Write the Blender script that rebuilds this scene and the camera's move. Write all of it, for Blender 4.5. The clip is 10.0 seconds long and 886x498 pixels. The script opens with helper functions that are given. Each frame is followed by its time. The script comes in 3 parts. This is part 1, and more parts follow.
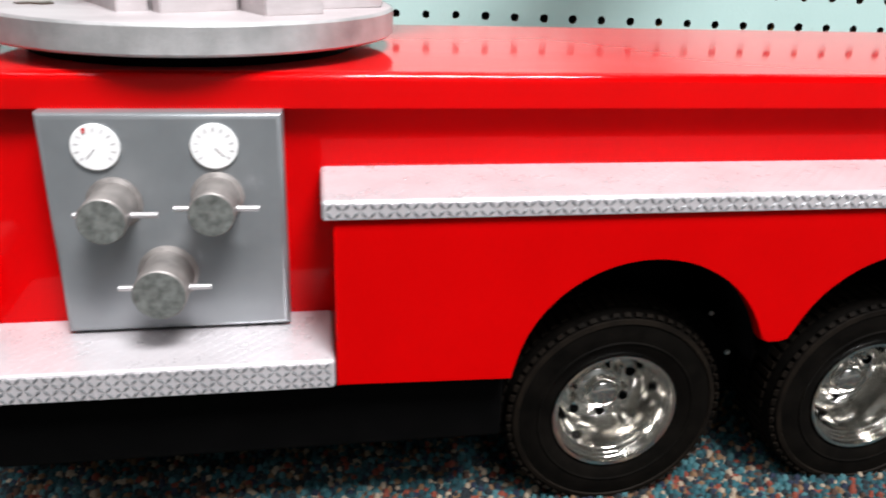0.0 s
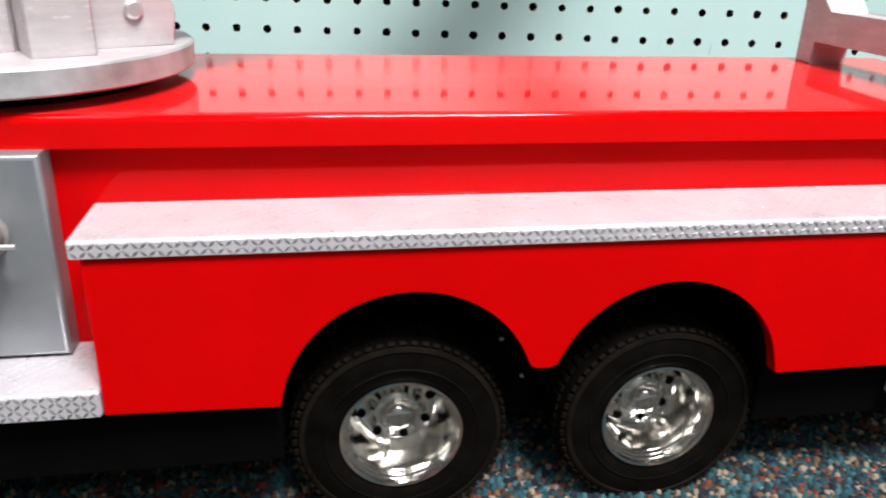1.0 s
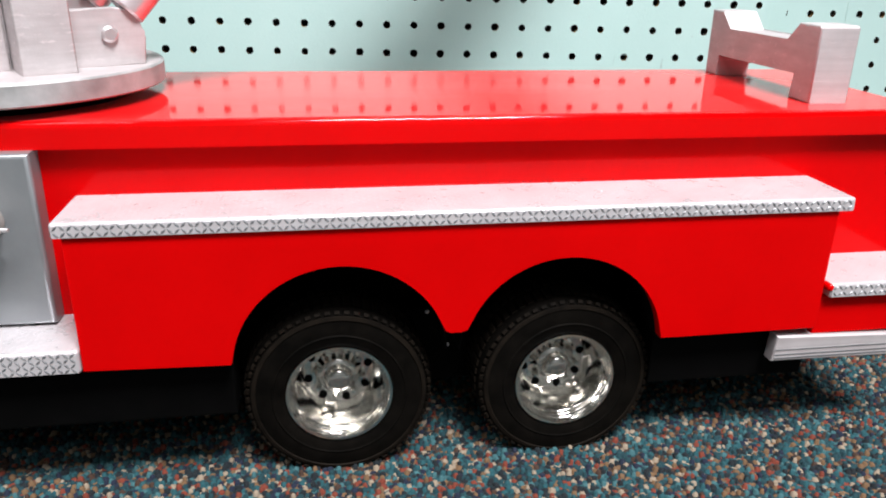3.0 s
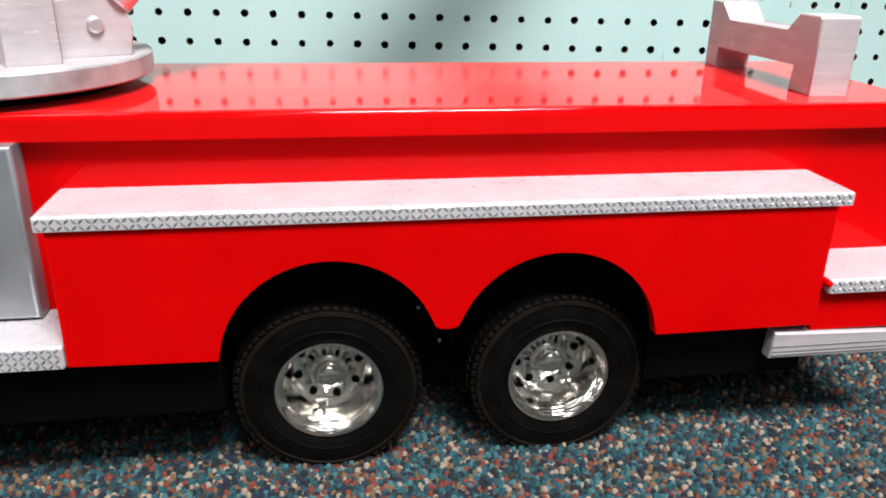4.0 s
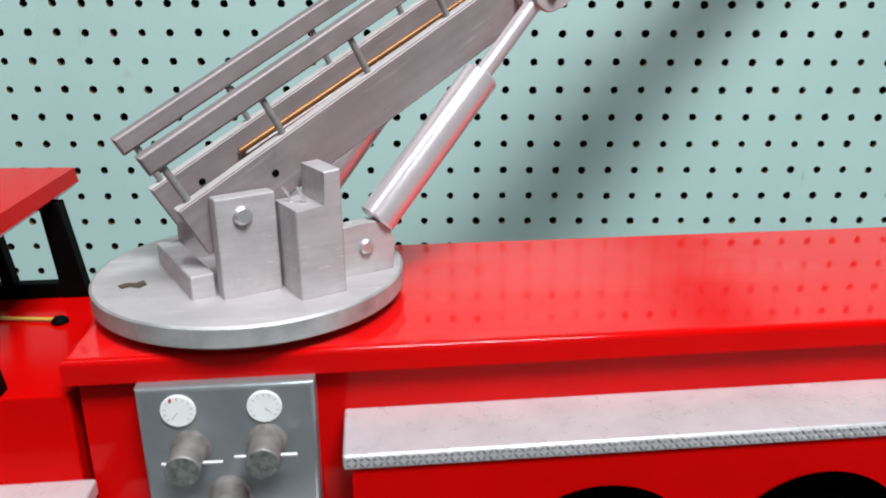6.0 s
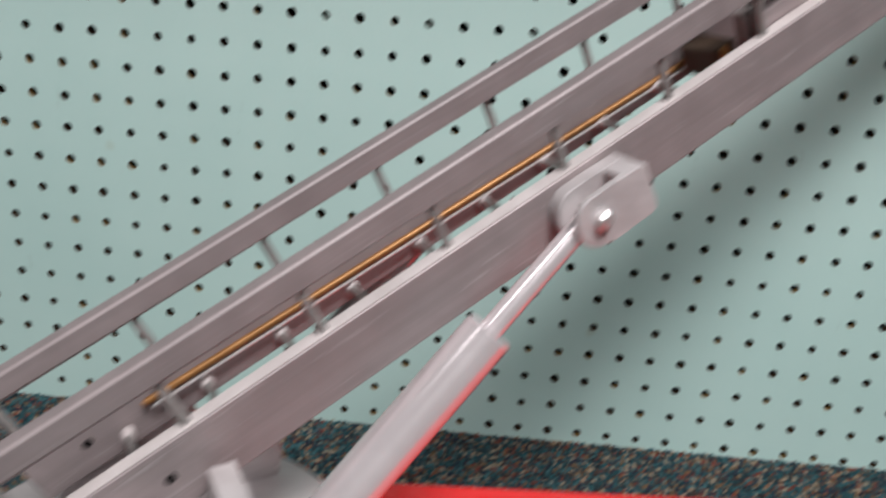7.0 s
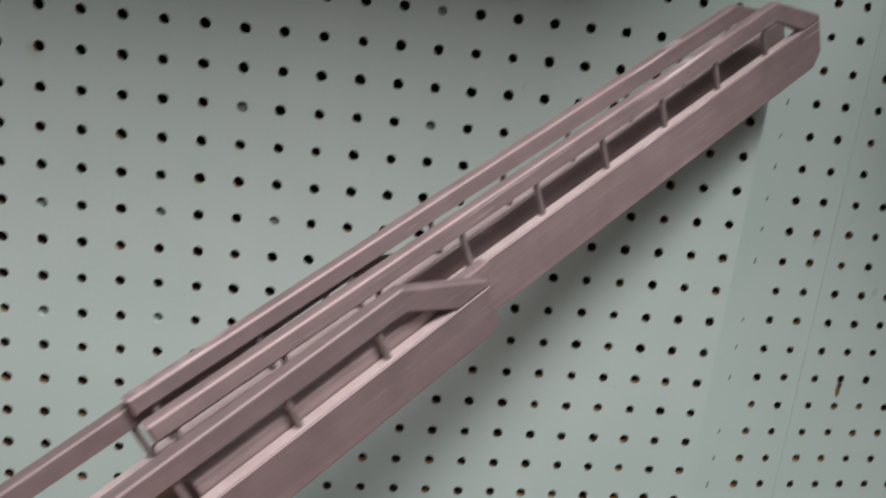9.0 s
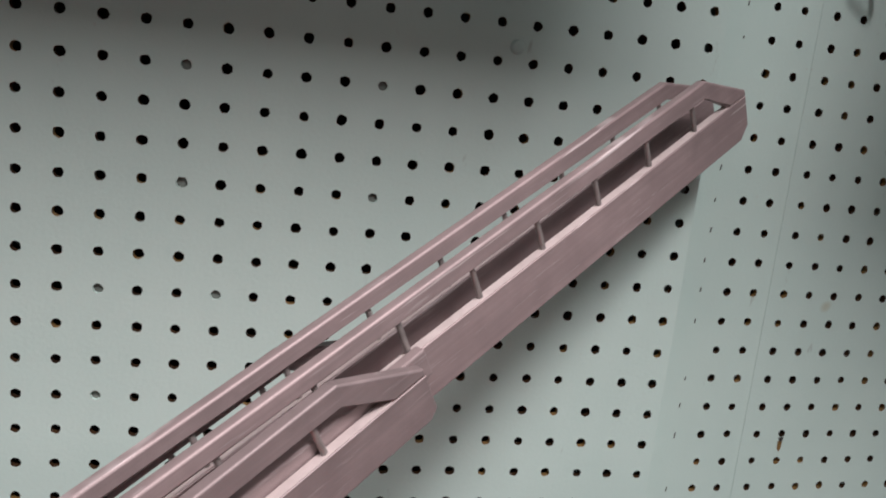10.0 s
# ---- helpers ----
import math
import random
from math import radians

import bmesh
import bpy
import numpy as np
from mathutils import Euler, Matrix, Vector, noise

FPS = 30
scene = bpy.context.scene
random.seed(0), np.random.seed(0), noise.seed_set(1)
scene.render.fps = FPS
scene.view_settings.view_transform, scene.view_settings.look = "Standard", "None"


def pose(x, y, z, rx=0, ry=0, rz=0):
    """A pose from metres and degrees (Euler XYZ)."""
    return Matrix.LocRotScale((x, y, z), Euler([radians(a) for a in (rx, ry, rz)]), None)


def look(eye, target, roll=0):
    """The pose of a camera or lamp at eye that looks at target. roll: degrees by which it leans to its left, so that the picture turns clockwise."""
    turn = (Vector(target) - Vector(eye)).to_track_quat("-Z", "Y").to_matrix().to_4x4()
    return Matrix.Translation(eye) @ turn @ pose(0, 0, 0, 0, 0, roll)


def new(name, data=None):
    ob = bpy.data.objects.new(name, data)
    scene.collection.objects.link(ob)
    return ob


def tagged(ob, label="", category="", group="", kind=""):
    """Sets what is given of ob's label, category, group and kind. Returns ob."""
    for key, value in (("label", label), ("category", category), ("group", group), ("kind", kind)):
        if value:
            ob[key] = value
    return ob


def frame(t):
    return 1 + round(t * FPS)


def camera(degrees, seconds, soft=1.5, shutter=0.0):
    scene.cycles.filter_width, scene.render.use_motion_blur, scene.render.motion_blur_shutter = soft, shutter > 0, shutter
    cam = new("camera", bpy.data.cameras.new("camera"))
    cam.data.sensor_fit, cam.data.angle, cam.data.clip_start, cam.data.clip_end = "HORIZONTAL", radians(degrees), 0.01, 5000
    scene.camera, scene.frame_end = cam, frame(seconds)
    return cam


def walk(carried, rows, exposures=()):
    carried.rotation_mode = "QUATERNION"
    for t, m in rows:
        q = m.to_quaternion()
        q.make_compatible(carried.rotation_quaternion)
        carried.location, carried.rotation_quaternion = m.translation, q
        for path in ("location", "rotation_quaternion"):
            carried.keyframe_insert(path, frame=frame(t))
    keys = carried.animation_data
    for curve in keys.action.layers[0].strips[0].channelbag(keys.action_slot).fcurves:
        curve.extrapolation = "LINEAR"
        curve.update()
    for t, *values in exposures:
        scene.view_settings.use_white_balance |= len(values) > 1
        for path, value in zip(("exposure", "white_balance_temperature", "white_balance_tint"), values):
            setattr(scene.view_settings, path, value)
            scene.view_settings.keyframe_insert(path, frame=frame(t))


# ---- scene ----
cam = camera(59.5, 10.0, soft=1.9, shutter=0.4)
PATH = [
    (0, look((-0.4668, -0.6836, 0.2066), (-0.3898, 0.2372, -0.1758), 1.49)),
    (0.5, look((-0.4239, -0.6881, 0.2165), (-0.3621, 0.2331, -0.1676), 0.65)),
    (1, look((-0.3894, -0.6941, 0.2228), (-0.3037, 0.2257, -0.1600), 1.38)),
    (1.5, look((-0.3655, -0.7229, 0.2287), (-0.2752, 0.1962, -0.1549), 0.65)),
    (2, look((-0.3581, -0.7540, 0.2336), (-0.2395, 0.1699, -0.1302), 1.14)),
    (2.5, look((-0.3601, -0.7531, 0.2312), (-0.2705, 0.1765, -0.1264), 0.67)),
    (4, look((-0.3527, -0.7449, 0.2271), (-0.2831, 0.1823, -0.1411), 0.57)),
    (4.5, look((-0.3502, -0.7470, 0.2295), (-0.2691, 0.1838, -0.1268), 0.59)),
    (5, look((-0.3581, -0.7408, 0.2398), (-0.2752, 0.1902, -0.1156), 0.91)),
    (5.2, look((-0.3790, -0.7360, 0.2680), (-0.2760, 0.1872, -0.1021), 1.98)),
    (5.5, look((-0.4151, -0.7461, 0.2947), (-0.3741, 0.2053, -0.0106), 0.01)),
    (5.7, look((-0.4366, -0.7471, 0.3023), (-0.4154, 0.2033, -0.0081), -0.63)),
    (6.8, look((-0.4539, -0.6075, 0.3474), (-0.4869, 0.3313, 0.0047), 1.34)),
    (7, look((-0.4286, -0.5863, 0.3818), (-0.4723, 0.3532, 0.0420), 3.65)),
    (7.1, look((-0.4158, -0.5846, 0.3962), (-0.4317, 0.3604, 0.0692), 4.08)),
    (7.2, look((-0.4062, -0.5858, 0.4027), (-0.3976, 0.3544, 0.0618), 6.11)),
    (7.3, look((-0.3994, -0.5877, 0.4102), (-0.3764, 0.3470, 0.0554), 6.88)),
    (7.4, look((-0.3929, -0.5851, 0.4211), (-0.3629, 0.3459, 0.0573), 6.54)),
    (7.5, look((-0.3856, -0.5804, 0.4329), (-0.3629, 0.3483, 0.0627), 6.23)),
    (8, look((-0.3478, -0.5575, 0.4624), (-0.2993, 0.3901, 0.1466), 5.12)),
    (8.5, look((-0.3107, -0.5464, 0.4998), (-0.2363, 0.4074, 0.2089), 4.93)),
    (9, look((-0.2743, -0.5334, 0.5399), (-0.1467, 0.4278, 0.2951), 5.39)),
    (9.5, look((-0.2441, -0.5236, 0.5782), (-0.0941, 0.4418, 0.3650), 5.97)),
    (10, look((-0.2661, -0.5314, 0.5659), (-0.0873, 0.4326, 0.3691), 5.19)),
]
walk(cam, PATH, [(0.0, 1.11, 6150, 12), (4.5, 1.15, 6150, 12), (5.0, 1.09, 6150, 12), (5.5, 0.76, 5850, 5), (5.7, 0.60, 5850, 5), (6.8, 0.56, 6150, 8), (7.0, 0.36, 6250, 11), (7.5, 0.16, 6650, 19), (8.5, 0.08, 6750, 23), (9.0, 0.0, 6800, 25), (10.0, 0.22, 6750, 25)])

# ---- world and light ----
world = bpy.data.worlds.new("room_air")
scene.world = world
world.use_nodes = True
world.node_tree.nodes["Background"].inputs["Color"].default_value = (0.8, 0.9, 1.0, 1)
world.node_tree.nodes["Background"].inputs["Strength"].default_value = 0.004


def ceiling_lamp(x, y, z, sx, sy, watts):
    data = bpy.data.lights.new("room_and_fill_light", "AREA")
    data.shape, data.size, data.size_y, data.energy, data.color = "RECTANGLE", sx, sy, watts, (1.0, 0.98, 0.95)
    ob = new("room_and_fill_light", data)
    ob.location = (x, y, z)
    return ob


ceiling_lamp(0.15, -1.55, 2.36, 0.85, 0.80, 80)
# Weak fill, added with no fixture known at this spot.
ceiling_lamp(-1.50, -1.55, 2.36, 1.20, 0.60, 9)
ceiling_lamp(0.15, -2.85, 2.36, 1.20, 0.60, 9)


# ---- materials ----
def material(name):
    m = bpy.data.materials.new(name)
    m.use_nodes = True
    nt = m.node_tree
    return m, nt, nt.nodes["Principled BSDF"]


def node(nt, kind, **inputs):
    n = nt.nodes.new(kind)
    for k, v in inputs.items():
        n.inputs[k.replace("_", " ")].default_value = v
    return n


def coords(nt, kind="Object"):
    return nt.nodes.new("ShaderNodeTexCoord").outputs[kind]


def ramp(nt, source, stops, constant=False):
    r = nt.nodes.new("ShaderNodeValToRGB")
    if constant:
        r.color_ramp.interpolation = "CONSTANT"
    while len(r.color_ramp.elements) < len(stops):
        r.color_ramp.elements.new(0.5)
    for e, (p, c) in zip(r.color_ramp.elements, stops):
        e.position, e.color = p, (*c, 1)
    nt.links.new(source, r.inputs[0])
    return r.outputs[0]


def noise_of(nt, scale, detail=4, rough=0.6, kind="Object"):
    n = node(nt, "ShaderNodeTexNoise", Scale=scale, Detail=detail, Roughness=rough)
    nt.links.new(coords(nt, kind), n.inputs["Vector"])
    return n.outputs["Fac"]


def bump(nt, p, source, strength, distance):
    b = node(nt, "ShaderNodeBump", Strength=strength, Distance=distance)
    nt.links.new(source, b.inputs["Height"])
    nt.links.new(b.outputs[0], p.inputs["Normal"])


def rough_from(nt, p, source, lo, hi):
    r = nt.nodes.new("ShaderNodeMapRange")
    r.inputs["To Min"].default_value, r.inputs["To Max"].default_value = lo, hi
    nt.links.new(source, r.inputs["Value"])
    nt.links.new(r.outputs[0], p.inputs["Roughness"])


def painted(name, a, b, scale, lo, hi, metal=0.0, bump_s=0.1, bump_d=0.0004, fine=900, coat=0.0, spec=0.5):
    m, nt, p = material(name)
    big = noise_of(nt, scale)
    nt.links.new(ramp(nt, big, [(0.3, a), (0.7, b)]), p.inputs["Base Color"])
    p.inputs["Metallic"].default_value = metal
    p.inputs["Coat Weight"].default_value = coat
    p.inputs["Specular IOR Level"].default_value = spec
    p.inputs["Coat Roughness"].default_value = 0.05
    small = noise_of(nt, fine, 3)
    rough_from(nt, p, noise_of(nt, scale * 4), lo, hi)
    bump(nt, p, small, bump_s, bump_d)
    return m


RED = painted("red_enamel", (0.50, 0.0002, 0.0002), (0.57, 0.0003, 0.0003), 14, 0.12, 0.22, coat=0.0, spec=0.06, bump_s=0.05, bump_d=0.0002)
BODY = painted("deep_gloss_red_enamel", (0.49, 0.0002, 0.0004), (0.55, 0.0003, 0.0006), 14, 0.04, 0.08, spec=0.12, bump_s=0.0)
LIP = painted("glossy_red_enamel", (0.52, 0.0003, 0.0003), (0.58, 0.0004, 0.0004), 14, 0.06, 0.12, spec=0.24, bump_s=0.02, bump_d=0.0001)
PLATE = painted("grey_metal_plate", (0.26, 0.275, 0.285), (0.32, 0.335, 0.345), 40, 0.30, 0.42, metal=0.55, bump_s=0.1)
TREAD = painted("diamond_plate", (0.54, 0.51, 0.52), (0.68, 0.64, 0.65), 30, 0.22, 0.36, metal=0.35, bump_s=0.05)
STEEL = painted("bright_steel", (0.70, 0.67, 0.67), (0.78, 0.75, 0.75), 60, 0.34, 0.48, metal=0.8, bump_s=0.05)
RAM = painted("satin_aluminium", (0.74, 0.66, 0.67), (0.82, 0.74, 0.75), 60, 0.16, 0.25, metal=0.55, bump_s=0.06)
FACE = painted("dusty_shaded_face", (0.11, 0.115, 0.105), (0.30, 0.31, 0.29), 330, 0.4, 0.6, metal=0.5, bump_s=0.2)
CHROME = painted("chrome", (0.76, 0.74, 0.70), (0.84, 0.82, 0.78), 60, 0.09, 0.16, metal=1.0, bump_s=0.0)
RUBBER = painted("tyre_rubber", (0.0022, 0.0020, 0.0017), (0.0055, 0.0046, 0.0037), 80, 0.5, 0.7, bump_s=0.3, spec=0.02)
WORNRUBBER = painted("dusty_tread_rubber", (0.004, 0.0030, 0.0022), (0.011, 0.008, 0.0055), 120, 0.6, 0.8, bump_s=0.3, spec=0.06)
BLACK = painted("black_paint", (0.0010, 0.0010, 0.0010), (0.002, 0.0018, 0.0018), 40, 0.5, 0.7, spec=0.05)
HOLE = painted("hole_black", (0.002, 0.002, 0.002), (0.004, 0.004, 0.004), 40, 0.7, 0.9, spec=0.02)
GAUGE = painted("gauge_face", (0.80, 0.79, 0.77), (0.86, 0.85, 0.84), 90, 0.3, 0.5)
INK = painted("gauge_ink", (0.34, 0.32, 0.32), (0.66, 0.63, 0.63), 90, 0.5, 0.6)
REDINK = painted("red_ink", (0.45, 0.02, 0.02), (0.5, 0.03, 0.03), 90, 0.5, 0.6)
COPPER = painted("dull_copper", (0.22, 0.10, 0.030), (0.32, 0.15, 0.050), 60, 0.34, 0.5, metal=0.5)
GLUE = painted("yellow_wire", (0.55, 0.36, 0.05), (0.6, 0.40, 0.07), 60, 0.5, 0.6)
WALL = painted("painted_wall", (0.09, 0.095, 0.09), (0.12, 0.125, 0.12), 3, 0.6, 0.8)
CEIL = painted("ceiling_tile", (0.26, 0.26, 0.25), (0.30, 0.30, 0.29), 5, 0.7, 0.9)
# Near-black: the gloom behind the pegboard is put into this colour.
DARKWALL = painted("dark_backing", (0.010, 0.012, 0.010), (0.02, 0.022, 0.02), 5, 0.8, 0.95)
RUST = painted("raw_hardboard_rim", (0.13, 0.085, 0.03), (0.24, 0.15, 0.06), 40, 0.8, 0.95, spec=0.1)
STAMP = painted("dark_grey_plate", (0.17, 0.175, 0.18), (0.27, 0.275, 0.28), 60, 0.35, 0.5, metal=0.4, bump_s=0.05)
FILLER = painted("grey_filler", (0.09, 0.11, 0.10), (0.20, 0.23, 0.21), 300, 0.7, 0.9, spec=0.1)
IRON = painted("dark_iron", (0.02, 0.02, 0.02), (0.05, 0.045, 0.04), 60, 0.4, 0.6, metal=0.5)
# Hardboard taken towards black, with the shade inside the holes in its colour.
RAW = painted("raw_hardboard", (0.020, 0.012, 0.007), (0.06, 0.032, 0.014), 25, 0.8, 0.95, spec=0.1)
MOTTLE = painted("mottled_silver", (0.30, 0.30, 0.295), (0.60, 0.58, 0.575), 40, 0.35, 0.55, metal=0.4, bump_s=0.3)
WOOD = painted("dark_wood", (0.05, 0.03, 0.02), (0.09, 0.055, 0.035), 30, 0.4, 0.6)


def pegboard_paint():
    m, nt, p = material("mint_pegboard_paint")
    big = noise_of(nt, 6, 5)
    base = ramp(nt, big, [(0.25, (0.465, 0.645, 0.605)), (0.75, (0.53, 0.705, 0.66))])
    spot = ramp(nt, noise_of(nt, 120, 3, 0.7), [(0.0, (0, 0, 0)), (0.68, (0, 0, 0)), (0.76, (1, 1, 1))])
    mix = nt.nodes.new("ShaderNodeMix")
    mix.data_type = "RGBA"
    nt.links.new(spot, mix.inputs["Factor"])
    nt.links.new(base, mix.inputs["A"])
    mix.inputs["B"].default_value = (0.48, 0.60, 0.56, 1)
    scuff = ramp(nt, stretched(nt, 9, (7.0, 1.0, 1.6), 4, 0.75), [(0.0, (0, 0, 0)), (0.665, (0, 0, 0)), (0.73, (0.7, 0.7, 0.7))])
    c = over(nt, scuff, mix.outputs["Result"], (0.34, 0.44, 0.41))
    stain = ramp(nt, noise_of(nt, 17, 2, 0.5), [(0.0, (0, 0, 0)), (0.735, (0, 0, 0)), (0.80, (0.7, 0.7, 0.7))])
    c = over(nt, stain, c, (0.40, 0.42, 0.30))
    nt.links.new(c, p.inputs["Base Color"])
    rough_from(nt, p, noise_of(nt, 20), 0.36, 0.52)
    bump(nt, p, noise_of(nt, 350, 4), 0.25, 0.0006)
    return m


def stretched(nt, scale, stretch, detail=3, rough=0.6, turn=None):
    mp = nt.nodes.new("ShaderNodeMapping")
    mp.inputs["Scale"].default_value = stretch
    source = coords(nt)
    if turn is not None:
        spin = nt.nodes.new("ShaderNodeMapping")
        spin.inputs["Rotation"].default_value = turn
        nt.links.new(source, spin.inputs["Vector"])
        source = spin.outputs[0]
    nt.links.new(source, mp.inputs["Vector"])
    n = node(nt, "ShaderNodeTexNoise", Scale=scale, Detail=detail, Roughness=rough)
    nt.links.new(mp.outputs[0], n.inputs["Vector"])
    return n.outputs["Fac"]


def over(nt, fac, a, colour):
    mix = nt.nodes.new("ShaderNodeMix")
    mix.data_type = "RGBA"
    nt.links.new(fac, mix.inputs["Factor"])
    nt.links.new(a, mix.inputs["A"])
    mix.inputs["B"].default_value = (*colour, 1)
    return mix.outputs["Result"]


def worn_silver(name, tone, gouged=0.8, pink=1.0):
    """Brushed-on aluminium paint with pale scratches and dull smudges."""
    m, nt, p = material(name)
    base = ramp(nt, noise_of(nt, 45), [(0.3, (0.365 * tone, (0.35 - 0.04 * pink) * tone, (0.35 - 0.04 * pink) * tone)), (0.7, (0.465 * tone, (0.445 - 0.05 * pink) * tone, (0.445 - 0.05 * pink) * tone))])
    along = (Matrix.Rotation(radians(28), 3, "Y") @ Matrix.Rotation(radians(-27.6), 3, "Z")).to_euler() if gouged else None
    scratch = ramp(nt, stretched(nt, 26, (1.0, 9.0, 16.0), 5, 0.7, along), [(0.0, (0, 0, 0)), (0.60, (0, 0, 0)), (0.70, (0.75, 0.75, 0.75))])
    streak = ramp(nt, stretched(nt, 9, (0.6, 6.0, 26.0), 3, 0.6, along), [(0.3, (0, 0, 0)), (0.7, (0.5, 0.5, 0.5))])
    smudge = ramp(nt, noise_of(nt, 22, 6, 0.7), [(0.0, (0, 0, 0)), (0.56, (0, 0, 0)), (0.75, (0.45, 0.45, 0.45))])
    c = over(nt, smudge, base, (0.24 * tone, 0.205 * tone, 0.20 * tone))
    c = over(nt, streak, c, (0.28 * tone, 0.24 * tone, 0.24 * tone))
    c = over(nt, scratch, c, (0.56 * tone, 0.50 * tone, 0.50 * tone))
    gouge = ramp(nt, stretched(nt, 7, (0.9, 1.0, 34.0), 4, 0.65, along), [(0.0, (0, 0, 0)), (0.63, (0, 0, 0)), (0.67, (gouged, gouged, gouged))])
    c = over(nt, gouge, c, (0.74 * tone, 0.68 * tone, 0.68 * tone))
    nt.links.new(c, p.inputs["Base Color"])
    p.inputs["Metallic"].default_value = 0.35
    rough_from(nt, p, noise_of(nt, 90), 0.44, 0.64)
    bump(nt, p, noise_of(nt, 900, 3), 0.3, 0.0003)
    return m


def dusty_deck():
    """Glossy red enamel with uneven patches of pale dust."""
    m, nt, p = material("dusty_red_enamel")
    base = ramp(nt, noise_of(nt, 9), [(0.3, (0.62, 0.0004, 0.0008)), (0.7, (0.68, 0.001, 0.002))])
    patch = ramp(nt, stretched(nt, 7, (0.7, 1.6, 1.0), 6, 0.62), [(0.0, (0, 0, 0)), (0.44, (0.005, 0.005, 0.005)), (0.54, (0.05, 0.05, 0.05)), (0.70, (0.08, 0.08, 0.08))])
    speck = ramp(nt, noise_of(nt, 700, 3, 0.7), [(0.0, (0, 0, 0)), (0.64, (0, 0, 0)), (0.72, (0.06, 0.06, 0.06))])
    c = over(nt, patch, base, (0.62, 0.40, 0.38))
    c = over(nt, speck, c, (0.65, 0.5, 0.48))
    nt.links.new(c, p.inputs["Base Color"])
    p.inputs["Specular IOR Level"].default_value = 0.32
    p.inputs["Sheen Weight"].default_value = 0.09
    p.inputs["Sheen Roughness"].default_value = 0.35
    p.inputs["Sheen Tint"].default_value = (1.0, 0.82, 0.80, 1)
    r = nt.nodes.new("ShaderNodeMapRange")
    r.inputs["From Max"].default_value = 0.08
    r.inputs["To Min"].default_value, r.inputs["To Max"].default_value = 0.045, 0.11
    nt.links.new(patch, r.inputs["Value"])
    nt.links.new(r.outputs[0], p.inputs["Roughness"])
    return m


DECK = dusty_deck()
# Pale ladder tone: painted light on the beam tops, own colour on rung collars.
CAP = painted("lit_edge_and_pale_collar", (0.50, 0.44, 0.43), (0.64, 0.57, 0.56), 70, 0.45, 0.65, metal=0.1, bump_s=0.2)
OUTLET = painted("dusty_cast_metal", (0.17, 0.155, 0.145), (0.34, 0.31, 0.29), 110, 0.4, 0.6, metal=0.4, bump_s=0.2)
POST = painted("dull_grey_post", (0.26, 0.245, 0.235), (0.36, 0.335, 0.325), 120, 0.4, 0.6, metal=0.4)
LADDER = worn_silver("worn_ladder_silver", 0.76, 0.15, 1.2)
FLYPAINT = worn_silver("bright_ladder_silver", 0.92, 0.8, 1.4)
SILVER = worn_silver("silver_paint", 1.36, 0.0, 0.3)
PEG = pegboard_paint()


YARNS = [(0.0, (0.003, 0.007, 0.010)), (0.15, (0.005, 0.033, 0.041)), (0.34, (0.010, 0.061, 0.072)), (0.52, (0.035, 0.104, 0.114)), (0.60, (0.005, 0.010, 0.026)),
         (0.68, (0.128, 0.071, 0.033)), (0.77, (0.25, 0.195, 0.138)), (0.86, (0.141, 0.026, 0.012)), (0.93, (0.040, 0.019, 0.011))]


def carpet_paint():
    m, nt, p = material("speckled_carpet")
    info = nt.nodes.new("ShaderNodeNewGeometry")
    nt.links.new(ramp(nt, info.outputs["Random Per Island"], YARNS, True), p.inputs["Base Color"])
    p.inputs["Roughness"].default_value = 0.9
    bump(nt, p, noise_of(nt, 1500, 3), 0.6, 0.001)
    return m


def floor_paint():
    m, nt, p = material("carpet_backing")
    v = node(nt, "ShaderNodeTexVoronoi", Scale=320)
    nt.links.new(coords(nt), v.inputs["Vector"])
    sep = nt.nodes.new("ShaderNodeSeparateColor")
    nt.links.new(v.outputs["Color"], sep.inputs[0])
    nt.links.new(ramp(nt, sep.outputs[0], YARNS, True), p.inputs["Base Color"])
    p.inputs["Roughness"].default_value = 0.95
    bump(nt, p, v.outputs["Distance"], 0.8, 0.002)
    return m


CARPET, FLOOR = carpet_paint(), floor_paint()


# ---- mesh helpers ----
def mesh_of(name, bm, mat, smooth=40):
    bmesh.ops.recalc_face_normals(bm, faces=bm.faces)
    if smooth:
        for f in bm.faces:
            f.smooth = True
        size = {f: f.calc_area() for f in bm.faces}
        for e in bm.edges:
            if len(e.link_faces) == 2:
                a, b = e.link_faces
                bend = e.calc_face_angle(0.0)
                lopsided = max(size[a], size[b]) > 6 * min(size[a], size[b])
                e.smooth = not (bend > radians(smooth) or (bend > 0.14 and lopsided))
    me = bpy.data.meshes.new(name)
    bm.to_mesh(me)
    bm.free()
    for m in (mat if isinstance(mat, (list, tuple)) else [mat]):
        me.materials.append(m)
    return me


def part(name, bm, mat, parent=None, label="", smooth=40):
    ob = new(name, mesh_of(name, bm, mat, smooth))
    if parent is not None:
        ob.parent = parent
    if label:
        ob["label"] = label
    return ob


def box(x0, x1, y0, y1, z0, z1, bevel=0.0, bm=None, m=None, seg=2):
    bm2 = bmesh.new()
    vs = [bm2.verts.new((x, y, z)) for x in (x0, x1) for y in (y0, y1) for z in (z0, z1)]
    for f in ((0, 1, 3, 2), (4, 6, 7, 5), (0, 4, 5, 1), (2, 3, 7, 6), (0, 2, 6, 4), (1, 5, 7, 3)):
        bm2.faces.new([vs[i] for i in f])
    if bevel:
        bmesh.ops.bevel(bm2, geom=bm2.edges[:], offset=bevel, segments=seg, profile=0.5, affect="EDGES")
    return join(bm2, bm, m)


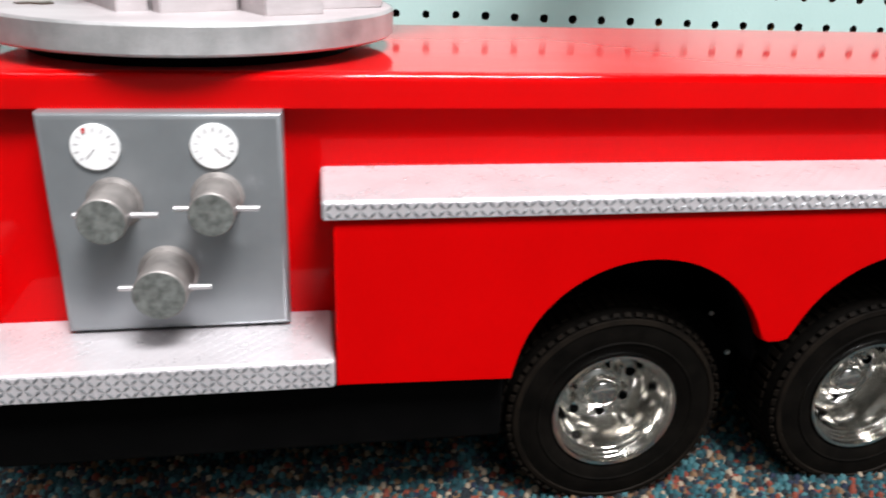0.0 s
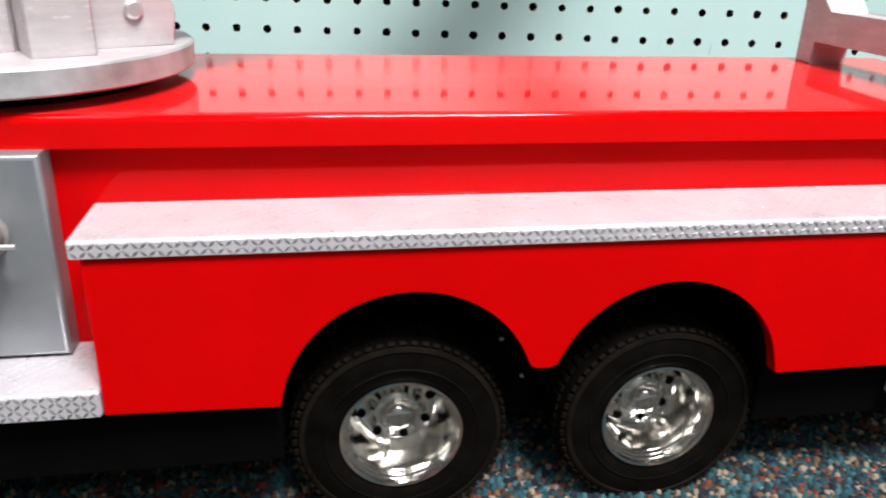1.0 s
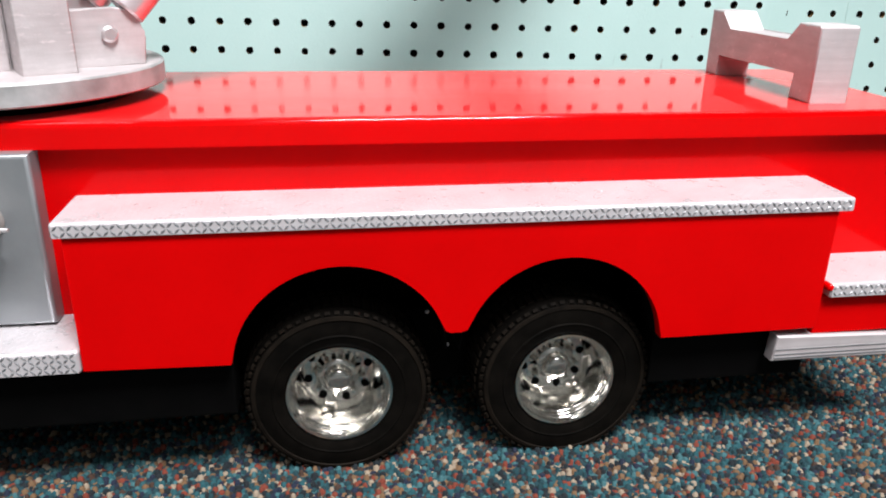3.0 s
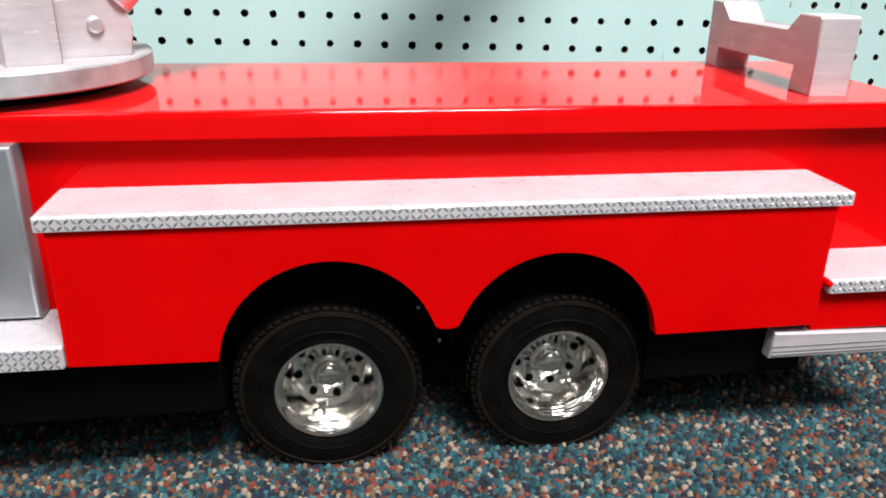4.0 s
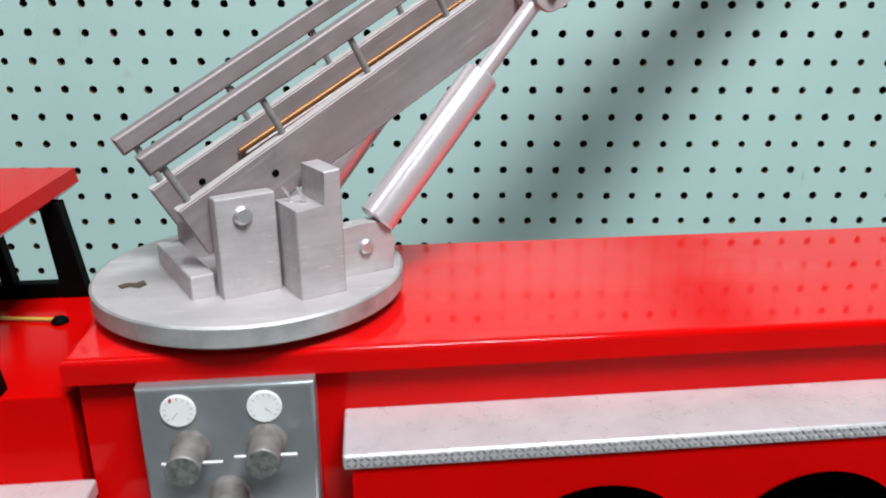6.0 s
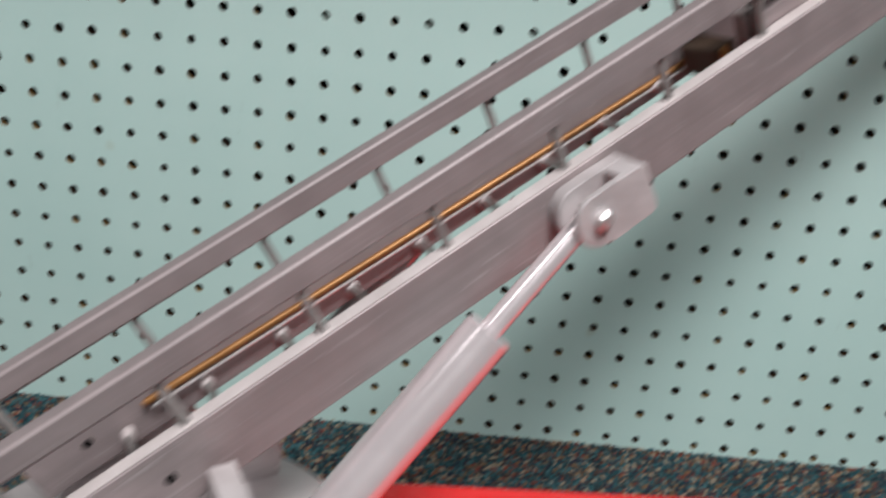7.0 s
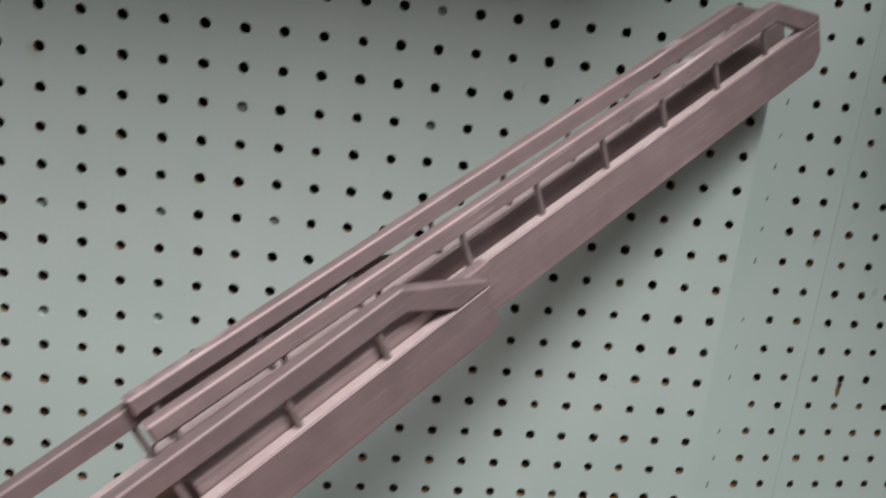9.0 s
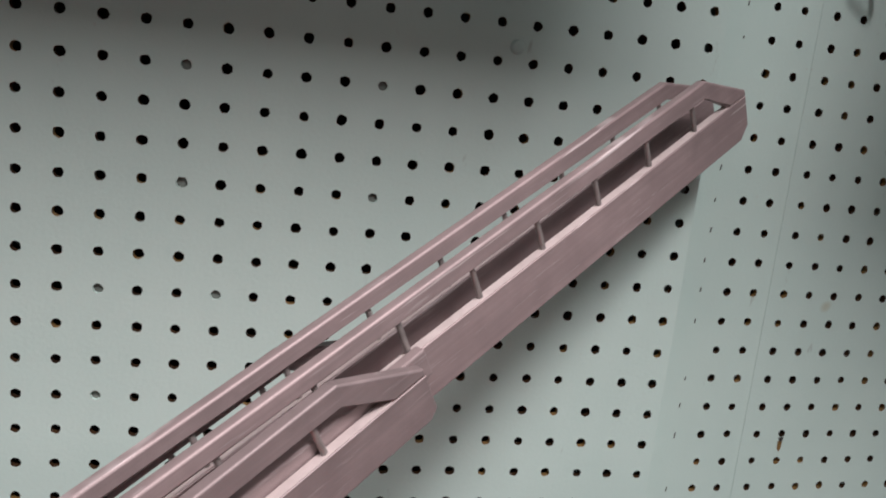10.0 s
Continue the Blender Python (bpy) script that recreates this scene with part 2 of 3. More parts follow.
def join(bm2, bm=None, m=None):
    if m is not None:
        bm2.transform(m)
    if bm is None:
        return bm2
    tmp = bpy.data.meshes.new("tmp")
    bm2.to_mesh(tmp)
    bm2.free()
    bm.from_mesh(tmp)
    bpy.data.meshes.remove(tmp)
    return bm


def prism(points, depth0, depth1, bevel=0.0, bm=None, m=None, seg=2):
    """A flat outline of (x, z), given thickness along y."""
    bm2 = bmesh.new()
    a = [bm2.verts.new((x, depth0, z)) for x, z in points]
    b = [bm2.verts.new((x, depth1, z)) for x, z in points]
    bm2.faces.new(a)
    bm2.faces.new(b[::-1])
    n = len(points)
    for i in range(n):
        bm2.faces.new((a[i], b[i], b[(i + 1) % n], a[(i + 1) % n]))
    if bevel:
        rim = [e for e in bm2.edges if abs(e.verts[0].co.y - e.verts[1].co.y) < 1e-7]
        bmesh.ops.bevel(bm2, geom=rim, offset=bevel, segments=seg, profile=0.5, affect="EDGES")
    return join(bm2, bm, m)


def lathe(profile, n=48, bm=None, m=None):
    """Rings of (radius, height) turned round z; closes where the radius is 0."""
    bm2 = bmesh.new()
    rings = []
    for r, z in profile:
        if r < 1e-9:
            rings.append([bm2.verts.new((0, 0, z))])
        else:
            rings.append([bm2.verts.new((r * math.cos(2 * math.pi * i / n), r * math.sin(2 * math.pi * i / n), z)) for i in range(n)])
    for p, q in zip(rings, rings[1:]):
        for i in range(n):
            j = (i + 1) % n
            if len(p) == 1 and len(q) > 1:
                bm2.faces.new((p[0], q[i], q[j]))
            elif len(q) == 1 and len(p) > 1:
                bm2.faces.new((p[i], p[j], q[0]))
            elif len(p) > 1:
                bm2.faces.new((p[i], p[j], q[j], q[i]))
    return join(bm2, bm, m)


def rod(a, b, r, bm=None, n=16, bevel=0.0):
    """A round bar from a to b."""
    a, b = Vector(a), Vector(b)
    h = (b - a).length
    m = Matrix.Translation(a) @ (b - a).to_track_quat("Z", "Y").to_matrix().to_4x4()
    c = bevel
    prof = [(0, 0), (r - c, 0), (r, c), (r, h - c), (r - c, h), (0, h)] if c else [(0, 0), (r, 0), (r, h), (0, h)]
    return lathe(prof, n, bm, m)


def empty(name, m, label, category, group=""):
    ob = new(name)
    ob.matrix_world = m
    ob.empty_display_size = 0.05
    return tagged(ob, label, category, group)


# ---- the setting ----
PITCH = 0.0254
BOARD_TILT = radians(1.05)      # the rows of holes fall a little to the right


def perforated(name, cols, rows, margin_l, margin_r, margin_b, margin_t, m, thick=0.005, r=0.0035, n=12, plugs=(), seed=1):
    """A board of real through-holes on a one-inch grid. cols, rows: first and last hole."""
    verts, faces, inner = [], [], {}
    rng = random.Random(seed)
    ang = [2 * math.pi * i / n for i in range(n)]

    def cell(cx, cz, x0, x1, z0, z1, plug, mat, depth):
        gx, gz = round(cx / PITCH) * PITCH, round(cz / PITCH) * PITCH

        def edge(a):
            c, s = math.cos(a), math.sin(a)
            tx = ((x1 - gx) if c > 0 else (x0 - gx)) / c if abs(c) > 1e-9 else 1e9
            tz = ((z1 - gz) if s > 0 else (z0 - gz)) / s if abs(s) > 1e-9 else 1e9
            t = min(tx, tz)
            return gx + c * t, gz + s * t
        out = [(a, edge(a)) for a in ang]
        out += [(math.atan2(z - gz, x - gx) % (2 * math.pi), (x, z)) for x in (x0, x1) for z in (z0, z1)]
        out.sort(key=lambda k: k[0])
        k = len(verts)
        size = r * rng.uniform(0.93, 1.09)
        for a, (x, z) in out:
            verts.append((x, 0.0, z))
            q = size * rng.uniform(0.90, 1.07)
            verts.append((cx + q * math.cos(a), 0.0, cz + q * math.sin(a)))
            verts.append((cx + q * 0.96 * math.cos(a), depth, cz + q * 0.96 * math.sin(a)))
        c = len(out)
        for i in range(c):
            p, q = k + 3 * i, k + 3 * ((i + 1) % c)
            faces.append((p, q, q + 1, p + 1))
            inner[len(faces)] = mat
            faces.append((p + 1, q + 1, q + 2, p + 2))
        if plug:
            inner[len(faces)] = 3
            faces.append([k + 3 * i + 2 for i in range(c)])

    c0, c1 = cols
    r0, r1 = rows
    for c in range(c0, c1 + 1):
        for w in range(r0, r1 + 1):
            x0 = c * PITCH - (margin_l if c == c0 else PITCH / 2)
            x1 = c * PITCH + (margin_r if c == c1 else PITCH / 2)
            z0 = w * PITCH - (margin_b if w == r0 else PITCH / 2)
            z1 = w * PITCH + (margin_t if w == r1 else PITCH / 2)
            plug = (c, w) in plugs
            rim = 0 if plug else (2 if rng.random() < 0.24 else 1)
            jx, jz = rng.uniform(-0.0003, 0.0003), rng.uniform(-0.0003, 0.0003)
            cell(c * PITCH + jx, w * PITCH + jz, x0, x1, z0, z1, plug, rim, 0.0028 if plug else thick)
    X0, X1, Z0, Z1 = c0 * PITCH - margin_l, c1 * PITCH + margin_r, r0 * PITCH - margin_b, r1 * PITCH + margin_t
    k = len(verts)
    verts += [(X0, 0, Z0), (X1, 0, Z0), (X1, 0, Z1), (X0, 0, Z1), (X0, thick, Z0), (X1, thick, Z0), (X1, thick, Z1), (X0, thick, Z1)]
    faces += [(k, k + 4, k + 5, k + 1), (k + 1, k + 5, k + 6, k + 2), (k + 2, k + 6, k + 7, k + 3), (k + 3, k + 7, k + 4, k)]
    ids, merged, remap = {}, [], []
    for v in verts:
        key = (round(v[0] * 1e5), round(v[1] * 1e5), round(v[2] * 1e5))
        if key not in ids:
            ids[key] = len(merged)
            merged.append(v)
        remap.append(ids[key])
    tidy, mats = [], []
    for k, f in enumerate(faces):
        g = list(dict.fromkeys(remap[i] for i in f))
        if len(g) > 2:
            tidy.append(g)
            mats.append(inner.get(k, 0))
    me = bpy.data.meshes.new(name)
    me.from_pydata(merged, [], tidy)
    me.materials.append(PEG)
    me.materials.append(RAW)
    me.materials.append(RUST)
    me.materials.append(FILLER)
    me.polygons.foreach_set("material_index", mats)
    me.validate()
    ob = new(name, me)
    ob.matrix_world = m
    return ob


board = perforated("wall_pegboard", (-46, 0), (0, 40), 0.012, 0.0105, 0.020, 0.0127, pose(0, 0, 0.004, 0, math.degrees(BOARD_TILT), 0),
                   plugs={(-14, 22), (-9, 22), (-14, 19), (-9, 19), (-13, 16), (-16, 16), (-19, 16), (-22, 16), (-16, 13), (-19, 13), (-22, 13)})
tagged(board, "mint-green painted pegboard back wall with round holes", "wall", kind="structure")
SX, SZ = Vector((0.9971, 0.0738, -0.0185)).normalized(), Vector((0.0180, 0.0085, 0.9998))
SY = SZ.cross(SX).normalized()
SZ = SX.cross(SY)
SIDE = Matrix.Translation((0.0820, 0.0431, 0.4001)) @ Matrix((SX, SY, SZ)).transposed().to_4x4()
JOINT = 0.0047                  # a joint between its second and third column of holes
narrow_board = perforated("wall_pegboard_joint", (0, 1), (-15, 26), 0.060, 0.0127 + JOINT / 2, 0.0127, 0.0127, SIDE, seed=5)
tagged(narrow_board, "narrow mint-green pegboard strip behind the wall's edge", "wall", kind="structure")
side_board = perforated("wall_pegboard_side", (2, 24), (-15, 26), 0.0127 + JOINT / 2 - 0.0003, 0.0127, 0.0127, 0.0127, SIDE @ Matrix.Translation((JOINT, 0, 0)), plugs={(7, 3)}, seed=6)
tagged(side_board, "mint-green painted pegboard panel beyond a seam", "wall", kind="structure")
for x, z, wide, tall, mat in ((0.0, -0.0066, 0.0050, 0.0040, IRON), (-0.0004, -0.0102, 0.0046, 0.0100, RUST)):
    drip = prism([(x - wide / 2, z), (x + wide / 2, z + 0.0004), (x + wide * 0.45, z - tall * 0.6), (x + wide * 0.1, z - tall), (x - wide * 0.35, z - tall * 0.7)], -0.0003, 0.0005, 0, None,
                 Matrix.Translation((3 * PITCH, 0, -4 * PITCH + 0.0030)))
    part("rust_drip", drip, mat, side_board, smooth=0)
slits = random.Random(8)
for i in range(-13, 18):
    if slits.random() < 0.85:
        x, z, h = -PITCH + slits.uniform(-0.0006, 0.0006), i * PITCH + slits.uniform(-0.001, 0.001), slits.uniform(0.0012, 0.0028)
        slit = part("filled_hole", prism([(x - 0.0006, z - h), (x + 0.0004, z - h * 0.8), (x + 0.0008, z + h), (x - 0.0001, z + h * 0.9)], -0.0003, 0.0010), IRON, narrow_board, smooth=0)
a = 0.0080
seam = part("trim_seam", prism([(a, 0.0), (a + 0.003, 0.0), (a + 0.003 + 0.0183 * 1.04, 1.04), (a + 0.0183 * 1.04, 1.04)], 0.0054, 0.0330), PEG, smooth=0)
tagged(seam, "mint-green return closing the pegboard edge", "trim", kind="structure")
plug = part("wall_plug", lathe([(0, 0.0022), (0.0030, 0.0020), (0.0046, 0.0008), (0.0050, 0), (0, 0)], 16, None, pose(-5.5 * PITCH, 0, 23.4 * PITCH, 90, 0, 0)), PEG)
tagged(plug, "small mint-painted screw cap on the pegboard", "wall plug")
plug.matrix_world = board.matrix_basis

hook = bmesh.new()
bend = [(0.0, 0.0), (0.0, -0.016)] + [(0.010 - 0.010 * math.cos(radians(k)), -0.016 - 0.010 * math.sin(radians(k))) for k in (25, 50, 75, 90)] + [(0.030, -0.026)]
for (z0, y0), (z1, y1) in zip(bend, bend[1:]):
    rod((0, y0, z0), (0, y1, z1), 0.0024, hook, 12)
peg_hook = part("peg_hook", hook, BLACK)
peg_hook.matrix_world = SIDE @ Matrix.Translation((3 * PITCH + JOINT + 0.001, 0.003, 11 * PITCH - 0.0015)) @ Matrix.Rotation(radians(-60), 4, "Y")
tagged(peg_hook, "dark bent metal peg hook in the pegboard", "hook")

ROOM = (-3.0, 2.4, -3.4, 0.10, 2.42)
x0, x1, y0, y1, top = ROOM
floor = part("floor", box(x0, x1, y0, y1, -0.05, 0.0), FLOOR, smooth=0)
tagged(floor, "speckled teal, red and beige loop-pile carpet floor", "carpet", kind="structure")
for nm, b in (("wall_north", (x0, x1, y1, y1 + 0.1, 0, top)), ("wall_south", (x0, x1, y0 - 0.1, y0, 0, top)),
              ("wall_west", (x0 - 0.1, x0, y0, y1, 0, top)), ("wall_east", (x1, x1 + 0.1, y0, y1, 0, top))):
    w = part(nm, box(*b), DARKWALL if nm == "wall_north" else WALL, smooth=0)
    tagged(w, "dark backing wall behind the pegboard" if nm == "wall_north" else "plain painted wall", "wall", kind="structure")
# Unseen panels, added only to darken the upper pegboard softly.
for x_a, x_b, y_a, y_b, low in ((-2.2, 0.0, -0.325, -0.275, 0.89), (0.115, 1.20, -0.50, -0.40, 1.01)):
    soffit = part("ceiling_shade_panel", box(x_a, x_b, y_a, y_b, low, top - 0.002), WALL, smooth=0)
    tagged(soffit, "unseen panel added to shade the top of the pegboard", "soffit", kind="structure")
c = part("ceiling", box(x0, x1, y0, y1, top, top + 0.1), CEIL, smooth=0)
tagged(c, "plain white ceiling", "ceiling", kind="structure")
block = part("trim_block", box(0.022, 0.20, -0.022, 0.012, 0.0, 0.009, 0.002), WOOD)
tagged(block, "dark wooden strip at the foot of the pegboard", "trim", kind="structure")


def tufts(x0, x1, y0, y1, step):
    """Loop pile: many small rounded tufts."""
    rng = np.random.default_rng(3)
    gx, gy = np.meshgrid(np.arange(x0, x1, step), np.arange(y0, y1, step))
    n = gx.size
    cx = gx.ravel() + rng.uniform(-0.4, 0.4, n) * step
    cy = gy.ravel() + rng.uniform(-0.4, 0.4, n) * step
    rad = rng.uniform(0.48, 0.78, n) * step
    h = rng.uniform(0.0004, 0.0028, n)
    rot = rng.uniform(0, math.pi, n)
    v = np.zeros((n, 9, 3))
    for k in range(4):
        a = rot + k * math.pi / 2
        v[:, k] = np.stack([cx + rad * np.cos(a), cy + rad * np.sin(a), np.full(n, -0.0005)], 1)
        v[:, 4 + k] = np.stack([cx + rad * 0.7 * np.cos(a), cy + rad * 0.7 * np.sin(a), h * 0.75], 1)
    v[:, 8] = np.stack([cx, cy, h], 1)
    quads = np.array([(k, (k + 1) % 4, 4 + (k + 1) % 4, 4 + k) for k in range(4)])
    tris = np.array([(4 + k, 4 + (k + 1) % 4, 8) for k in range(4)])
    base = (np.arange(n) * 9)[:, None, None]
    q, t = (base + quads).reshape(-1, 4), (base + tris).reshape(-1, 3)
    me = bpy.data.meshes.new("carpet_pile")
    me.vertices.add(n * 9)
    me.vertices.foreach_set("co", v.ravel())
    loops = np.concatenate([q.ravel(), t.ravel()])
    starts = np.concatenate([np.arange(len(q)) * 4, len(q) * 4 + np.arange(len(t)) * 3])
    me.loops.add(len(loops))
    me.loops.foreach_set("vertex_index", loops)
    me.polygons.add(len(starts))
    me.polygons.foreach_set("loop_start", starts)
    me.update(calc_edges=True)
    me.validate()
    me.materials.append(CARPET)
    me.shade_smooth()
    return new("carpet_pile", me)


tagged(tufts(-0.85, 0.30, -0.58, -0.28, 0.0027), "speckled loop pile in teal, red, beige and navy", "carpet", kind="stuff")
tagged(tufts(-0.85, 0.30, -0.28, 0.0, 0.0032), "speckled loop pile in teal, red, beige and navy", "carpet", kind="stuff")

# ---- the fire truck: u to its rear, v across to the wall, w up ----
TRUCK = pose(-0.4827, -0.4638, 0.0, 0, 0.5, 4.6)
truck = empty("toy_fire_truck", TRUCK,
              "large red model ladder fire truck with silver ladder standing on carpet", "toy truck")


def arc(cx, cz, r, a0, a1, n):
    return [(cx + r * math.cos(radians(a0 + (a1 - a0) * i / n)), cz + r * math.sin(radians(a0 + (a1 - a0) * i / n))) for i in range(n + 1)]


# side skirt with two wheel arches
R_ARCH, W_ARCH = 0.0457, 0.0625
outline = [(0.0, 0.0667), (0.0, 0.1252), (0.326, 0.1252), (0.326, 0.0667), (0.2490, 0.0667)]
outline += arc(0.2030, W_ARCH, R_ARCH, 5.3, 163, 30) + [(0.1562, 0.0749), (0.1515, 0.0749)]
outline += arc(0.1050, W_ARCH, R_ARCH + 0.0004, 17, 175, 30) + [(0.0588, 0.0667)]
skirt = part("side_skirt", prism(outline, 0.0, 0.006, 0.0006), RED, truck)
part("skirt_end", box(0.0, 0.006, 0.006, 0.036, 0.0667, 0.1252, 0.0004), RED, skirt)
part("skirt_end", box(0.320, 0.326, 0.006, 0.036, 0.0667, 0.1252, 0.0004), RED, skirt)
for cx in (0.1045, 0.2030):
    hood = bmesh.new()
    pts = arc(cx, W_ARCH, R_ARCH + 0.0012, 2, 178, 24)
    a = [hood.verts.new((x, 0.0062, z)) for x, z in pts]
    b = [hood.verts.new((x, 0.060, z)) for x, z in pts]
    for i in range(len(pts) - 1):
        hood.faces.new((a[i], a[i + 1], b[i + 1], b[i]))
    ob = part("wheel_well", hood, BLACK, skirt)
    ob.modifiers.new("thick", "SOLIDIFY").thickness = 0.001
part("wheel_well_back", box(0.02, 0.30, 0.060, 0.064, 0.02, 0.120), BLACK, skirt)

# upper body and deck
body = part("upper_body", prism([(-0.1145, 0.066), (0.004, 0.066), (0.004, 0.109), (0.322, 0.109), (0.322, 0.064), (0.3895, 0.064), (0.3895, 0.1525), (-0.1145, 0.1525)],
                                0.0365, 0.1635, 0.0010), BODY, truck)
deck = part("deck", box(-0.1155, 0.3885, 0.0330, 0.1650, 0.1560, 0.1634, 0.0004), DECK, truck, "dusty glossy red deck lid")
lip = box(-0.1180, 0.391, 0.0305, 0.1675, 0.1520, 0.1632)
bmesh.ops.bevel(lip, geom=[e for e in lip.edges if min(v.co.z for v in e.verts) > 0.16], offset=0.0024, segments=4, profile=0.5, affect="EDGES")
part("deck_lip", lip, LIP, deck, "clean glossy red rounded lip")


def treads(u0, u1, v0, v1, w0, w1):
    """Raised diamond bars on the top and, in darker grey, on the front lip of a plate."""
    verts, faces = [], []

    def bar(c, along, across, out, length, width, height):
        k = len(verts)
        c, along, across, out = Vector(c), Vector(along), Vector(across), Vector(out)
        for p in (c - along * length, c + across * width, c + along * length, c - across * width):
            verts.append(p)
        verts.append(c - along * length * 0.4 + out * height)
        verts.append(c + along * length * 0.4 + out * height)
        faces.extend([(k, k + 4, k + 5, k + 1), (k + 1, k + 5, k + 2), (k, k + 3, k + 4), (k + 3, k + 2, k + 5, k + 4)])

    s = math.sqrt(0.5)
    for face in (0, 1):
        step = (0.0025, 0.0026)[face]
        n = int((u1 - u0) / step)
        lo, hi = ((v0 + 0.0018, v1), (w0, w1 - 0.0006))[face]
        rows = max(2, round((hi - lo) / step))
        for j in range(rows):
            h = lo + (j + 0.5) * (hi - lo) / rows
            for i in range(n):
                u = u0 + (i + 0.5) * step
                d = 1 if (i + j) % 2 else -1
                if face == 0:
                    bar((u, h, w1), (s, s * d, 0), (-s * d, s, 0), (0, 0, 1), 0.0015, 0.00042, 0.00009)
                else:
                    bar((u, v0 - 0.0002, h), (s, 0, s * d), (-s * d, 0, s), (0, -1, 0), 0.00165, 0.00056, 0.00034)
    bm = bmesh.new()
    vs = [bm.verts.new(v) for v in verts]
    for k, f in enumerate(faces):
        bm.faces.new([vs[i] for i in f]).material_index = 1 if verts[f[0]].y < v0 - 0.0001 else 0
    return bm


def plate_step(name, u0, u1, v0, v1, w0, w1, label):
    ob = part(name, box(u0, u1, v0, v1, w0, w1, 0.0012, seg=3), TREAD, truck, label)
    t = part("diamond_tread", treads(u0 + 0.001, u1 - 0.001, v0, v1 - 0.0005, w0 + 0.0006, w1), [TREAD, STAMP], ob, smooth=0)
    t["kind"] = "stuff"
    part("lip_face", box(u0 + 0.0008, u1 - 0.0008, v0 - 0.0002, v0 + 0.0010, w0 + 0.0006, w1 - 0.0011, 0.0), TREAD, ob, smooth=0)
    return ob


shelf = plate_step("fender_shelf", -0.0035, 0.3320, -0.0012, 0.0363, 0.1248, 0.1313, "silver diamond-plate shelf over the wheels")
plate_step("running_board", -0.1145, -0.0005, -0.0005, 0.0363, 0.0664, 0.0768, "silver diamond-plate running board")
tail = plate_step("tail_step", 0.3290, 0.3870, -0.0010, 0.0363, 0.0825, 0.0898, "silver diamond-plate tail step")
cab_step = plate_step("cab_step", -0.230, -0.1125, 0.0106, 0.0345, 0.0965, 0.1045, "silver diamond-plate cab step")
part("tail_box", box(0.3262, 0.3845, 0.0025, 0.0363, 0.0625, 0.0824, 0.0008), RED, truck)
bumper = part("rear_bumper", prism([(0.3068, 0.0500), (0.3865, 0.0495), (0.3865, 0.0608), (0.3078, 0.0632)], 0.0005, 0.0078, 0.0008), SILVER, truck, "silver rear bumper with a slanted end")
# Thin dark strips on the face mark the groove lines.
for w, tall in ((0.0516, 0.0005), (0.0534, 0.0004), (0.0560, 0.0003)):
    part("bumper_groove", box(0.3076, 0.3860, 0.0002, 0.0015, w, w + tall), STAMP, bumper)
part("tail_peg", rod((0.3284, -0.0022, 0.0880), (0.3284, 0.0040, 0.0880), 0.0017, n=16, bevel=0.0008), RED, truck)
part("cab_step_box", box(-0.228, -0.1170, 0.016, 0.0363, 0.0770, 0.0963, 0.0008), RED, truck)
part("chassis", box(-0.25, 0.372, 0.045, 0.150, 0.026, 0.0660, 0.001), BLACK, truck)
# Black rails, deepened to stand in for the shade under the truck.
part("chassis_shade_rail", box(-0.114, 0.0585, 0.008, 0.044, 0.037, 0.0660, 0.001), BLACK, truck)
part("chassis_shade_rail", box(0.2500, 0.3300, 0.010, 0.044, 0.037, 0.0635, 0.001), BLACK, truck)


